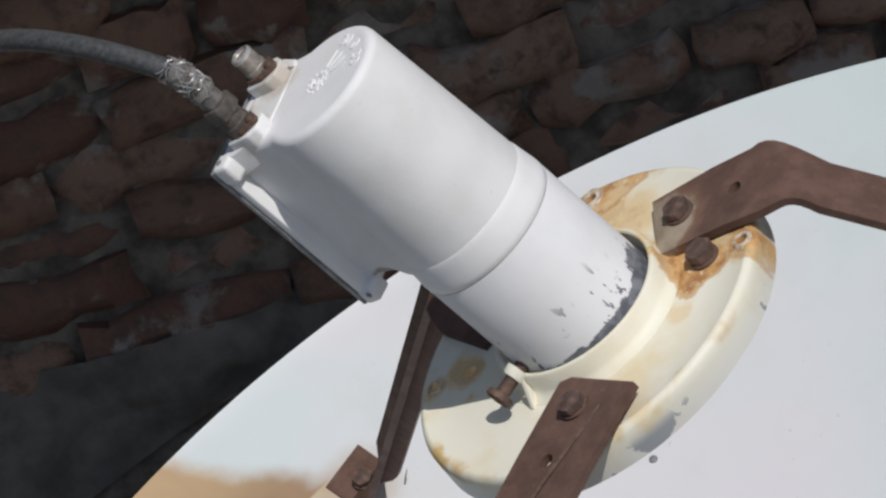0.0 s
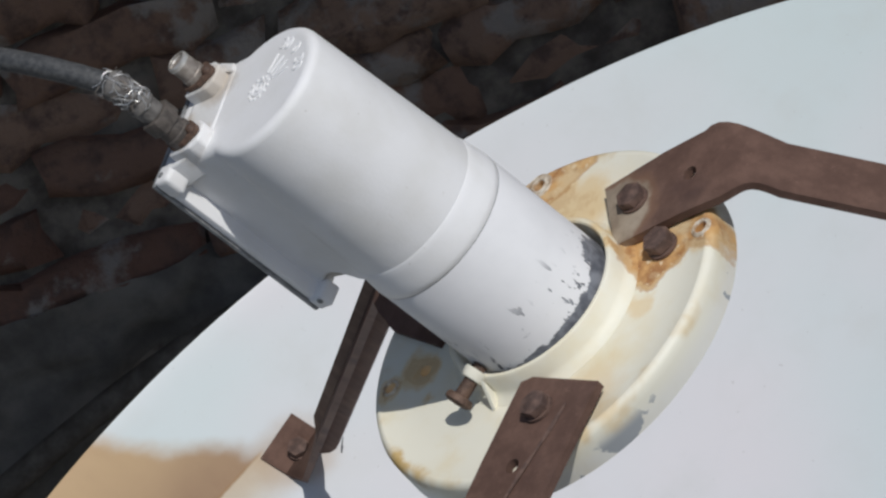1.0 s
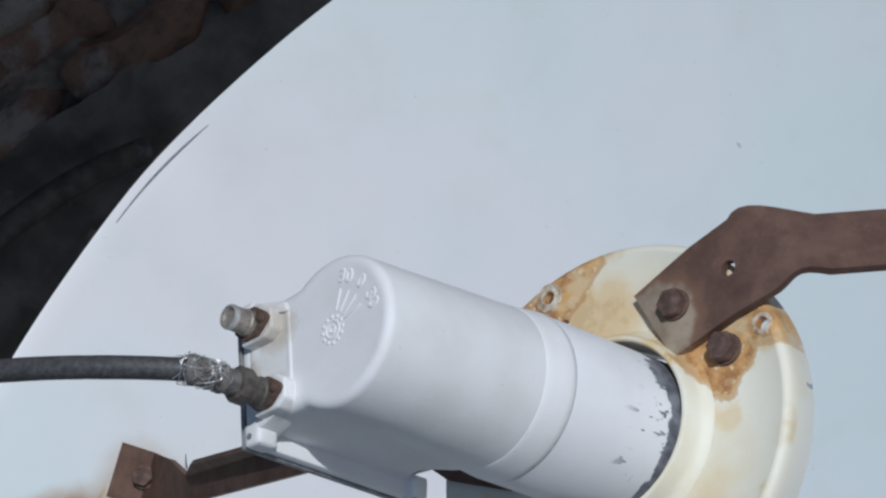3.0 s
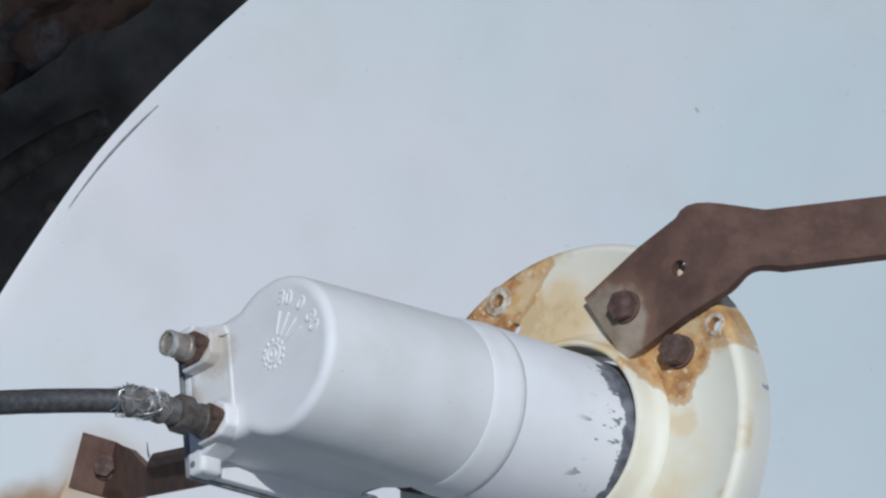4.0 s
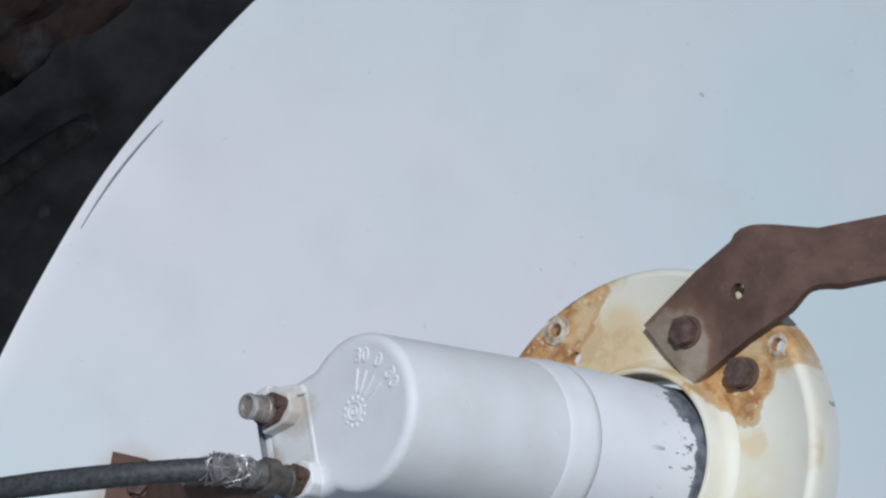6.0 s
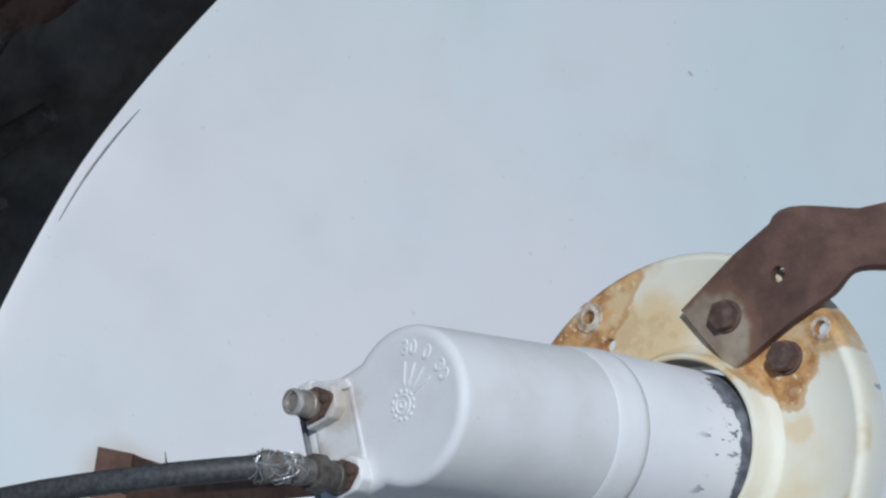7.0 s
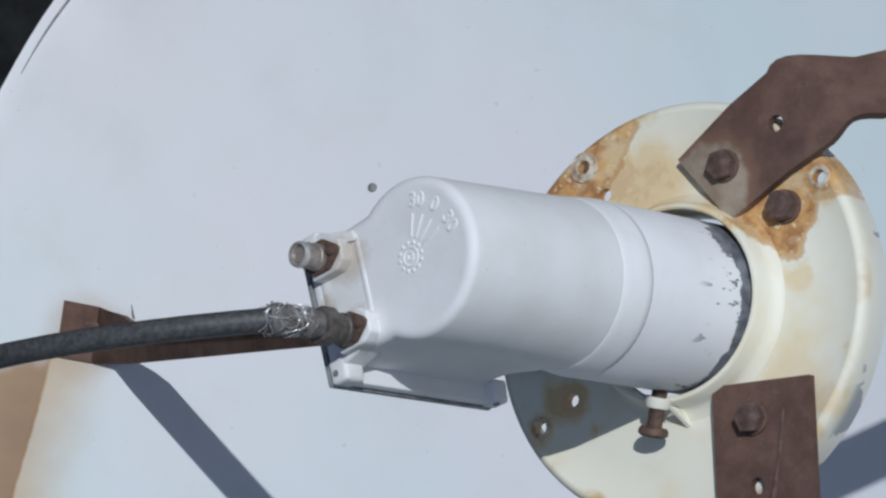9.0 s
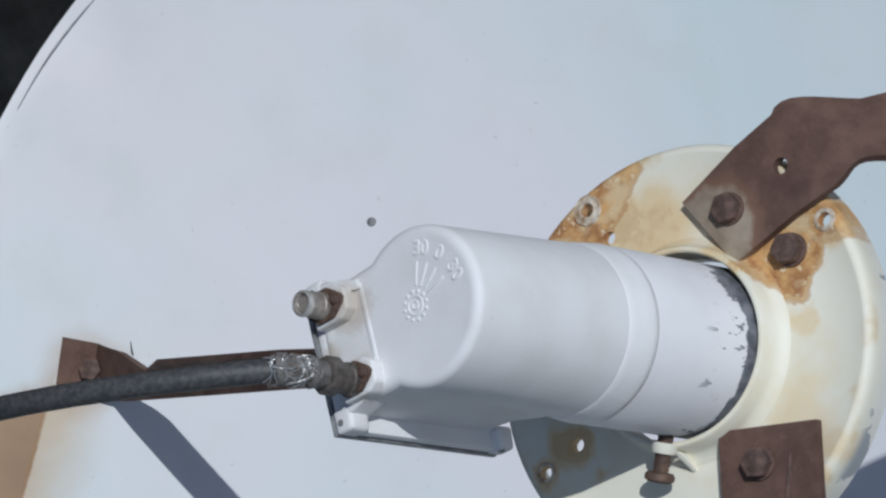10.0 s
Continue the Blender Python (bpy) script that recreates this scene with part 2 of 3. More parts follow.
GRIME = plain("grimy plug metal", (0.065, 0.057, 0.052), (0.16, 0.138, 0.122), 240, 0.55, 0.3, 0.0006)
CHIP = plain("exposed primer", (0.42, 0.43, 0.44), (0.52, 0.53, 0.54), 300, 0.7)
HOSE = plain("dusty brown hose rubber", (0.085, 0.072, 0.060), (0.16, 0.14, 0.12), 90, 0.75)
GASKET = plain("grey gasket", (0.10, 0.10, 0.105), (0.17, 0.17, 0.175), 300, 0.7)
SCORE = plain("grey scored primer", (0.20, 0.21, 0.22), (0.36, 0.37, 0.385), 300, 0.7)
SEAM = plain("mid-grey seam", (0.28, 0.28, 0.29), (0.42, 0.42, 0.43), 300, 0.7)
# the shade on the plate's edge and its dirt both go into this grey
SHADED_LID = plain("grey lid with shade and dirt", (0.17, 0.175, 0.18), (0.32, 0.325, 0.33), 160, 0.55)
DULL = plain("dull grey metal", (0.16, 0.165, 0.17), (0.25, 0.255, 0.26), 400, 0.6)
MORTAR = plain("crumbling mortar", (0.085, 0.070, 0.060), (0.25, 0.215, 0.18), 40, 0.95, 0, 0.006)
PLASTER = plain("dark plaster", (0.115, 0.105, 0.095), (0.230, 0.210, 0.188), 22, 0.9, 0, 0.004)
CONCRETE = plain("weathered concrete", (0.075, 0.07, 0.064), (0.15, 0.14, 0.13), 18, 0.9, 0, 0.002)
WORN = plain("worn cream lip", (0.34, 0.22, 0.12), (0.70, 0.64, 0.54), 330, 0.5, 0.0, 0.0005)
BRIGHT = plain("rubbed bright metal", (0.50, 0.48, 0.45), (0.72, 0.70, 0.66), 300, 0.35, 0.6)
BRICK = brick_face()


# ---------------------------------------------------------------- mesh tools
def mesh_of(bm, name, smooth=None):
    bmesh.ops.recalc_face_normals(bm, faces=bm.faces)
    me = bpy.data.meshes.new(name)
    bm.to_mesh(me)
    bm.free()
    if smooth is not None:
        me.polygons.foreach_set("use_smooth", [True] * len(me.polygons))
        me.set_sharp_from_angle(angle=radians(smooth))
    return me


def thing(name, m, label, category, group="", kind=""):
    ob = new(name)
    ob.empty_display_size = 0.02
    ob.matrix_world = m
    return tagged(ob, label, category, group, kind)


def part(name, bm, material, parent, label="", smooth=40, at=None):
    me = bm if isinstance(bm, bpy.types.Mesh) else mesh_of(bm, name, smooth)
    me.materials.clear()
    me.materials.append(material)
    ob = new(name, me)
    ob.parent = parent
    if at is not None:
        ob.matrix_local = at
    return tagged(ob, label)


def lathe(profile, n=72, closed=False):
    """A body of revolution about z from rows of radius and height."""
    bm = bmesh.new()
    rings = []
    for r, z in profile:
        if r < 1e-6:
            rings.append([bm.verts.new((0, 0, z))])
        else:
            rings.append([bm.verts.new((r * math.cos(2 * math.pi * i / n), r * math.sin(2 * math.pi * i / n), z)) for i in range(n)])
    pairs = list(zip(rings, rings[1:])) + ([(rings[-1], rings[0])] if closed else [])
    for a, b in pairs:
        for i in range(n):
            j = (i + 1) % n
            q = [a[i % len(a)], a[j % len(a)], b[j % len(b)], b[i % len(b)]]
            q = list(dict.fromkeys(q))
            if len(q) > 2:
                bm.faces.new(q)
    return bm


def prism(outline, z0, z1, bevel=0.0, seg=2, taper=1.0):
    """A polygon pushed up from z0 to z1."""
    bm = bmesh.new()
    low = [bm.verts.new((x, y, z0)) for x, y in outline]
    top = [bm.verts.new((x * taper, y * taper, z1)) for x, y in outline]
    bm.faces.new(low[::-1]), bm.faces.new(top)
    for i in range(len(low)):
        j = (i + 1) % len(low)
        bm.faces.new((low[i], low[j], top[j], top[i]))
    if bevel:
        bmesh.ops.bevel(bm, geom=bm.edges[:] , offset=bevel, segments=seg, profile=0.6, affect="EDGES", clamp_overlap=True)
    return bm


def sweep(points, radius, n=14, caps=True, wobble=0.0):
    """A round tube along points; radius is a number or one a point."""
    bm = bmesh.new()
    pts = [Vector(p) for p in points]
    rings = []
    up = Vector((0.13, 0.31, 0.94))
    for i, p in enumerate(pts):
        d = (pts[min(i + 1, len(pts) - 1)] - pts[max(i - 1, 0)]).normalized()
        s = d.cross(up).normalized()
        u = s.cross(d)
        r = radius[i] if isinstance(radius, (list, tuple)) else radius
        r *= 1 + wobble * noise.noise(p * 300)
        rings.append([bm.verts.new(p + r * (math.cos(2 * math.pi * k / n) * s + math.sin(2 * math.pi * k / n) * u)) for k in range(n)])
    for a, b in zip(rings, rings[1:]):
        for k in range(n):
            bm.faces.new((a[k], a[(k + 1) % n], b[(k + 1) % n], b[k]))
    if caps:
        bm.faces.new(rings[0]), bm.faces.new(rings[-1])
    return bm


def strip(rows, thick, bevel=0.0006):
    """A flat bar: rows of centre, half-width vector and face normal."""
    bm = bmesh.new()
    rings = []
    for c, w, nn in rows:
        c, w, nn = Vector(c), Vector(w), Vector(nn).normalized() * thick / 2
        rings.append([bm.verts.new(c + w + nn), bm.verts.new(c - w + nn), bm.verts.new(c - w - nn), bm.verts.new(c + w - nn)])
    for a, b in zip(rings, rings[1:]):
        for k in range(4):
            bm.faces.new((a[k], a[(k + 1) % 4], b[(k + 1) % 4], b[k]))
    bm.faces.new(rings[0]), bm.faces.new(rings[-1])
    if bevel:
        sharp = [e for e in bm.edges if e.is_manifold and e.calc_face_angle(0) > radians(50)]
        bmesh.ops.bevel(bm, geom=sharp, offset=bevel, segments=2, profile=0.5, affect="EDGES", clamp_overlap=True)
    return bm


def pierced(bm, holes, name, smooth=40):
    """The mesh with round holes: rows of matrix, radius and length."""
    ob = new("blank", mesh_of(bm, name))
    cutter = bmesh.new()
    for m, r, ln in holes:
        bmesh.ops.create_cone(cutter, cap_ends=True, segments=20, radius1=r, radius2=r, depth=ln, matrix=m)
    cut = new("cutter", mesh_of(cutter, "cutter"))
    mod = ob.modifiers.new("holes", "BOOLEAN")
    mod.operation, mod.object, mod.solver = "DIFFERENCE", cut, "EXACT"
    me = bpy.data.meshes.new_from_object(ob.evaluated_get(bpy.context.evaluated_depsgraph_get()))
    me.name = name
    for o in (ob, cut):
        bpy.data.objects.remove(o)
    me.polygons.foreach_set("use_smooth", [True] * len(me.polygons))
    me.set_sharp_from_angle(angle=radians(smooth))
    return me


def hex_bolt(head=0.0062, height=0.0050, stub=0.0):
    bm = prism([(head * math.cos(math.pi * k / 3), head * math.sin(math.pi * k / 3)) for k in range(6)], 0.0012, height, 0.0007)
    dome = lathe([(0, height + 0.0005), (head * 0.55, height + 0.0003), (head * 0.75, height - 0.0004)], 18)
    me = bpy.data.meshes.new("t")
    dome.to_mesh(me), dome.free()
    bm.from_mesh(me)
    return bm


def joined(*bms):
    out = bmesh.new()
    for b in bms:
        me = bpy.data.meshes.new("t")
        b.to_mesh(me), b.free()
        out.from_mesh(me)
        bpy.data.meshes.remove(me)
    return out


def bolt(parent, m, head=0.0062, height=0.0052, label=""):
    ob = part("bolt", hex_bolt(head, height), BOLT, parent, label, 30, m)
    part("washer", lathe([(head * 0.5, 0), (head * 1.04, 0), (head * 1.04, 0.0011), (head * 0.5, 0.0013)], 24, True), BOLT, ob)
    return ob


def curve_points(p0, p1, p2, p3, n):
    out = []
    for i in range(n):
        s = i / (n - 1)
        out.append((1 - s) ** 3 * Vector(p0) + 3 * (1 - s) ** 2 * s * Vector(p1) + 3 * (1 - s) * s * s * Vector(p2) + s**3 * Vector(p3))
    return out


# ---------------------------------------------------------------- the setting
WALL_Y = 0.93
wall_bm = prism([(-3.0, WALL_Y + 0.012), (3.0, WALL_Y + 0.012), (3.0, WALL_Y + 0.24), (-3.0, WALL_Y + 0.24)], 0.2, 2.4)
wall_north = tagged(new("wall_north", mesh_of(wall_bm, "wall_north")), "old wall of thin uneven bricks in crumbling mortar", "wall", kind="structure")
wall_north.data.materials.append(MORTAR)


def rough_sheet(nx, ny, sx, sy, amp, scale):
    bm = bmesh.new()
    bmesh.ops.create_grid(bm, x_segments=nx, y_segments=ny, size=0.5)
    for v in bm.verts:
        x, y = v.co.x * sx, v.co.y * sy
        v.co = (x, y, amp * noise.fractal(Vector((x, y, 0.3)) * scale, 0.8, 2.1, 5))
    return bm


plaster = new("plinth", mesh_of(rough_sheet(300, 64, 3.0, 0.32, 0.020, 11.0), "plinth", 60))
plaster.matrix_world = pose(0, WALL_Y - 0.004, 0.345, 90, 0, 0)
plaster.data.materials.append(PLASTER)
tagged(plaster, "dark plaster at the foot of the brick wall", "plaster", kind="structure")

ground = new("ground", mesh_of(rough_sheet(60, 60, 60, 60, 0.0, 1.0), "ground"))
ground.location = (0, 0, 0.2)
ground.data.materials.append(CONCRETE)
tagged(ground, "grey weathered concrete yard floor", "ground", kind="structure")

# unseen slab, added to keep the sun off the wall behind the dish
shade_slab_bm = prism([(-3.0, WALL_Y + 0.006), (3.0, WALL_Y + 0.006), (3.0, 0.36), (-3.0, 0.36)], 1.03, 1.10, 0.006)
ledge = tagged(new("ledge", mesh_of(shade_slab_bm, "ledge")), "added concrete slab, out of view, that shades the wall", "ledge", kind="structure")
ledge.data.materials.append(CONCRETE)

# ---------------------------------------------------------------- the dish
FEED = pose(0, 0, 0.8, 27.2144, 0.3348, -63.1749)
BOWL_C = Vector((-0.1479, -0.0247, -0.2950))
BOWL_N = Vector((0.1233, 0.1807, 0.9758)).normalized()
BOWL_R, BOWL_D = 0.4471, 0.0894
BOWL = Matrix.Translation(BOWL_C) @ Vector((0, 0, 1)).rotation_difference(BOWL_N).to_matrix().to_4x4()
DISH = FEED @ BOWL
BOWL_INV = BOWL.inverted()


def bowl_z(x, y):
    return -BOWL_D * (1 - (x * x + y * y) / BOWL_R**2)


def on_bowl(p):
    """The place of the bowl's face under p, and its normal, in the feed's space."""
    q = BOWL_INV @ Vector(p)
    nn = Vector((-2 * BOWL_D * q.x / BOWL_R**2, -2 * BOWL_D * q.y / BOWL_R**2, 1)).normalized()
    return BOWL @ Vector((q.x, q.y, bowl_z(q.x, q.y))), (BOWL.to_3x3() @ nn).normalized()


FOOT, FOOT_N = on_bowl((-0.511, 0.004, -0.28))
dish = thing("satellite_dish", DISH, "pale grey painted satellite dish with rust stains, tilted skyward", "satellite dish")
foot_local = BOWL_INV @ FOOT
ENAMEL = dish_paint(tuple(foot_local))
EDGE = BOWL_R - 0.0028
face = [(EDGE * k / 48, bowl_z(EDGE * k / 48, 0)) for k in range(49)]
lip = [(BOWL_R - 0.0010, 0.0001), (BOWL_R - 0.0002, -0.0004), (BOWL_R, -0.0018), (BOWL_R - 0.0014, -0.0046)]
back = [(r, z - 0.0025) for r, z in face[::-1]]
q = BOWL_INV @ Vector((-0.530, 0.159, -0.29))
DENT = Vector((q.x, q.y))
q = BOWL_INV @ Vector((-0.556, 0.152, -0.29))
BULGE = math.atan2(q.y, q.x)
bowl_bm = lathe(face + lip + back, 220)
for v in bowl_bm.verts:
    a, r = math.atan2(v.co.y, v.co.x), math.hypot(v.co.x, v.co.y)
    v.co.z += 0.0012 * (r / BOWL_R) ** 3 * noise.noise(Vector((math.cos(a) * 2.6, math.sin(a) * 2.6, 3.1)))
    d1 = (v.co.xy - DENT).length
    turn = (a - BULGE + math.pi) % (2 * math.pi) - math.pi
    v.co.xy *= 1 + 0.0050 * (r / BOWL_R) ** 10 * math.exp(-((turn / 0.10) ** 2))
    v.co.z -= 0.0022 * math.exp(-((d1 / 0.015) ** 2))
part("reflector", bowl_bm, ENAMEL, dish, smooth=22)


def on_face(x, y, lift=0.0, spin=0.0):
    nn = Vector((-2 * BOWL_D * x / BOWL_R**2, -2 * BOWL_D * y / BOWL_R**2, 1)).normalized()
    return Matrix.Translation(Vector((x, y, bowl_z(x, y))) + nn * lift) @ Vector((0, 0, 1)).rotation_difference(nn).to_matrix().to_4x4() @ pose(0, 0, 0, 0, 0, spin)


q = BOWL_INV @ Vector((-0.3990, 0.0868, -0.342))
part("rivet", lathe([(0, 0.0010), (0.0014, 0.0008), (0.0021, 0.0003), (0.0023, -0.001)], 20), DULL, dish, "dark grey flush rivet", 60, on_face(q.x, q.y, 0.0004))

# a thin scored line inside the rim, marks and a wire end by the foot
score = []
for k in range(16):
    f = k / 15
    p = Vector((-0.5672, 0.1216, 0)).lerp(Vector((-0.5385, 0.1830, 0)), f) + Vector((-0.0022, 0.0012, 0)) * 4 * f * (1 - f)
    q = BOWL_INV @ on_bowl((p.x, p.y, -0.28))[0]
    score.append(on_face(q.x * 0.9955, q.y * 0.9955, 0.0001).translation)
part("score_line", sweep(score, [0.0001 + 0.00035 * math.sin(math.pi * (k + 0.5) / 16) * (1 + 0.5 * noise.noise(Vector((k * 0.9, 0, 0)))) for k in range(16)], 6), SCORE, dish, "dark scored line in the paint")
for px, py, ln, turn in ((-0.2722, 0.2402, 0.0036, 130), (-0.448, 0.238, 0.0030, 60)):
    q = BOWL_INV @ on_bowl((px, py, -0.28))[0]
    part("paint_mark", prism([(-ln / 2, -0.0004), (0, -0.0009), (ln / 2, 0.0002), (ln / 3, 0.0008), (-ln / 3, 0.0006)], 0, 0.0004), CHIP, dish, "small dark chip in the paint", at=on_face(q.x, q.y, -0.0002, turn))
q = BOWL_INV @ on_bowl((-0.4905, 0.0150, -0.28))[0]
base = on_face(q.x, q.y).translation
part("wire_end", sweep([base, base + Vector((0.0006, 0.0016, 0.003)), base + Vector((0.0018, 0.0046, 0.0075))], [0.0004, 0.0004, 0.0002], 8), GASKET, dish, "short dark wire end")

# hidden mount that carries the dish
mount = thing("dish_mount", pose(0.075, 0.24, 0.2), "short iron post with a base plate under the dish", "mount")
part("base_plate", prism([(-0.09, -0.09), (0.09, -0.09), (0.09, 0.09), (-0.09, 0.09)], 0.0, 0.008, 0.002), IRON, mount)
part("post", lathe([(0, 0.008), (0.024, 0.008), (0.024, 0.232), (0, 0.245)], 28), IRON, mount)

# ---------------------------------------------------------------- the scalar ring
RUST_SPOTS = [(-0.0483, 0.0483, 0.010, 0.7), (0.0485, 0.0493, 0.012, 0.8), (0.040, 0.036, 0.012, 0.9), (-0.020, 0.042, 0.026, 0.42), (-0.034, 0.045, 0.016, 0.5),
              (0.046, 0.014, 0.009, 0.3), (0.022, 0.034, 0.009, 0.9), (-0.0375, -0.0345, 0.010, 0.6), (-0.0420, -0.0350, 0.012, 0.5), (-0.0490, -0.0453, 0.008, 0.5),
              (0.052, -0.022, 0.022, 0.26), (0.064, -0.026, 0.010, 0.28), (-0.026, -0.044, 0.004, 0.4), (0.010, 0.037, 0.012, 0.4)]
RUST_RUNS = [([(0.0160, 0.0320), (0.0250, 0.0260), (0.0390, 0.0205), (0.0450, 0.0198), (0.0500, 0.0395), (0.0430, 0.0580)], 0.95),
             ([(0.0430, 0.0580), (0.0470, 0.0395), (0.0590, 0.0447), (0.0540, 0.0560)], 0.75),
             ([(-0.0665, 0.0360), (-0.0370, 0.0365), (-0.0285, 0.0640), (-0.0344, 0.0690), (-0.0520, 0.0600)], 1.0)]
RING = FEED @ pose(0.0015, 0.0008, 0.0012, -2.2, 0, 0)
ring = thing("scalar_ring", RING, "cream enamelled round feed ring with rust stains round its bolt holes", "feed ring")
RR = 0.0745
ring_bm = lathe([(0.0345, -0.012), (0.0345, 0.0), (0.0345, 0.0001), (0.041, 0.0001), (0.055, 0.0), (RR - 0.0042, -0.0001), (RR - 0.0036, 0.0003),
                 (RR - 0.0026, 0.0003), (RR - 0.0011, -0.0004), (RR - 0.0002, -0.0022), (RR, -0.005), (RR + 0.0003, -0.0142), (RR - 0.0018, -0.0145), (RR - 0.0036, -0.0032), (0.038, -0.0032), (0.038, -0.012)], 128, True)
bmesh.ops.translate(ring_bm, vec=(-0.0004, 0, 0), verts=ring_bm.verts)
HOLES = [(-0.0483, 0.0483), (-0.0374, 0.0390), (0.0485, 0.0493), (0.0403, 0.0381), (-0.0375, -0.0345), (-0.0490, -0.0453)]
CREAM = cream_paint(RUST_SPOTS, RUST_RUNS)
part("plate", pierced(ring_bm, [(pose(x, y, 0), 0.0024, 0.03) for x, y in HOLES[:3] + HOLES[4:]], "plate"), CREAM, ring)
for (x, y), rr in ((HOLES[0], 0.0058), (HOLES[2], 0.0042), (HOLES[5], 0.0038)):
    part("hole_rim", lathe([(0.0024, -0.002), (0.0025, 0.0005), (0.0030, 0.0009), (0.0034, 0.0006), (rr - 0.0009, 0.0004), (rr - 0.0004, 0.0006), (rr, 0.0)], 32), WORN, ring, "pale worn lip round the bolt hole", at=pose(x, y, 0))
part("collar", lathe([(0.0330, -0.002), (0.0330, 0.0098), (0.0336, 0.0104), (0.0347, 0.0104), (0.0355, 0.0096), (0.0360, 0.004), (0.0374, 0.0016), (0.0402, 0.0003), (0.0402, -0.002)], 96, True), CREAM, ring, at=pose(0.0025, 0.0008, 0))
bolt(ring, pose(0.0376, 0.0381, 0.0004, 0, 0, 12), 0.0057, 0.0058)
# clamp screw through the collar
SCREW = Matrix.Translation((0.0052, -0.0320, 0.0112)) @ Vector((0, 0, 1)).rotation_difference(Vector((-0.10, -0.985, -0.14))).to_matrix().to_4x4()
screw = part("clamp_screw", lathe([(0, -0.002), (0.0027, -0.002), (0.0027, 0.0105), (0.0046, 0.0108), (0.0052, 0.0118), (0.0052, 0.0132), (0.0040, 0.0141), (0, 0.0144)], 28), STEEL_RUST, ring, "rusted clamp screw with a round head", at=SCREW)
part("boss", lathe([(0.0022, 0.0004), (0.0048, 0.0002), (0.0044, 0.0030), (0.0040, 0.0040), (0.0028, 0.0042)], 28), CREAM, screw)

gusset = prism([(0.0, 0.0), (0.0060, 0.0), (0.0, 0.0100)], -0.0008, 0.0008, 0.0003)
part("gusset", gusset, CREAM, ring, at=pose(0.0092, -0.0350, 0.0002, 90, 0, -62))

# ---------------------------------------------------------------- the low-noise block
LNB_Z = Vector((-0.160, -0.062, 1.40)).normalized()
LNB_X = Vector((-0.909, -0.417, 0.0))
LNB_X = (LNB_X - LNB_Z * LNB_X.dot(LNB_Z)).normalized()
LNB_Y = LNB_Z.cross(LNB_X)
LNB_LOCAL = Matrix.Translation((0.006, 0.002, 0)) @ Matrix((LNB_X, LNB_Y, LNB_Z)).transposed().to_4x4()
LNB = FEED @ LNB_LOCAL
lnb = thing("signal_converter", LNB, "white cylindrical converter with flat cover plate, paint chipped at its neck", "converter")
CAP = 0.1428
band_bm = lathe([(0.0, 0.0577), (0.0300, 0.05765), (0.03025, 0.0580), (0.0303, 0.0602), (0.0300, 0.0635), (0.0295, 0.0680), (0.0293, 0.0702), (0.0290, 0.0712), (0.0286, 0.0714), (0, 0.0714)], 120)


def section(radius, inset):
    """The housing's outline: a round back that runs over into a square front."""
    pts = []
    t0 = radians(54)
    for k in range(61):
        a = t0 + (2 * math.pi - 2 * t0) * k / 60
        pts.append(((radius - inset) * math.cos(a), (radius - inset) * math.sin(a)))
    x0, y0 = radius * math.cos(t0), radius * math.sin(t0)
    side = []
    for k in range(1, 15):
        f = k / 14
        y = y0 + (0.0206 - y0) * f - 0.0004 * math.sin(math.pi * f)
        side.append((x0 + (0.0424 - x0) * f - (inset if k == 14 else 0), y - inset))
    return pts + [(x, -y) for x, y in side] + [(x, y) for x, y in side[::-1]]


body_bm = bmesh.new()
loops = []
for zz, inset in ((0.0658, 0.0008), (0.0668, 0.0), (0.090, 0.0), (0.115, 0.0), (CAP - 0.0030, 0.0), (CAP - 0.0017, 0.0003), (CAP - 0.0008, 0.0010), (CAP - 0.0002, 0.0020), (CAP, 0.0032), (CAP - 0.0001, 0.0046), (CAP - 0.0002, 0.0062)):
    r = 0.0291 + (0.0266 - 0.0291) * (zz - 0.066) / (CAP - 0.066)
    lift = 0.0075 if zz < 0.07 else 0.0
    loops.append([body_bm.verts.new((x, y, zz + lift * math.sin(math.pi * min(max((x - 0.020) / 0.0226, 0), 1)))) for x, y in section(r, inset)])
for lo, hi in zip(loops, loops[1:]):
    for i in range(len(lo)):
        j = (i + 1) % len(lo)
        body_bm.faces.new((lo[i], lo[j], hi[j], hi[i]))
body_bm.faces.new(loops[0][::-1]), body_bm.faces.new(loops[-1])
body = part("body", body_bm, WHITE, lnb, smooth=35)
part("band", band_bm, BAND, lnb, "brighter white raised band", 35)
part("neck", lathe([(0.0272, -0.010), (0.0302, -0.010), (0.0302, 0.0572), (0.0301, 0.0574), (0.0272, 0.0574)], 120, True), CHIPPED, lnb, "white tube with flaked paint", smooth=35)
part("seam", lathe([(0.0290, 0.0570), (0.0301, 0.0570), (0.0301, 0.0579), (0.0290, 0.0579)], 96, True), SEAM, lnb)

# cover plate with its corner lugs
PX0, PX1, PW, PZ0, PZ1 = 0.0425, 0.0466, 0.0257, 0.0648, 0.1430
SIDE = pose(0, 0.0017, 0)


def slab(x0, x1, w, z0, z1, bevel):
    return prism([(x0, -w), (x1, -w), (x1, w), (x0, w)], z0, z1, bevel, 2)


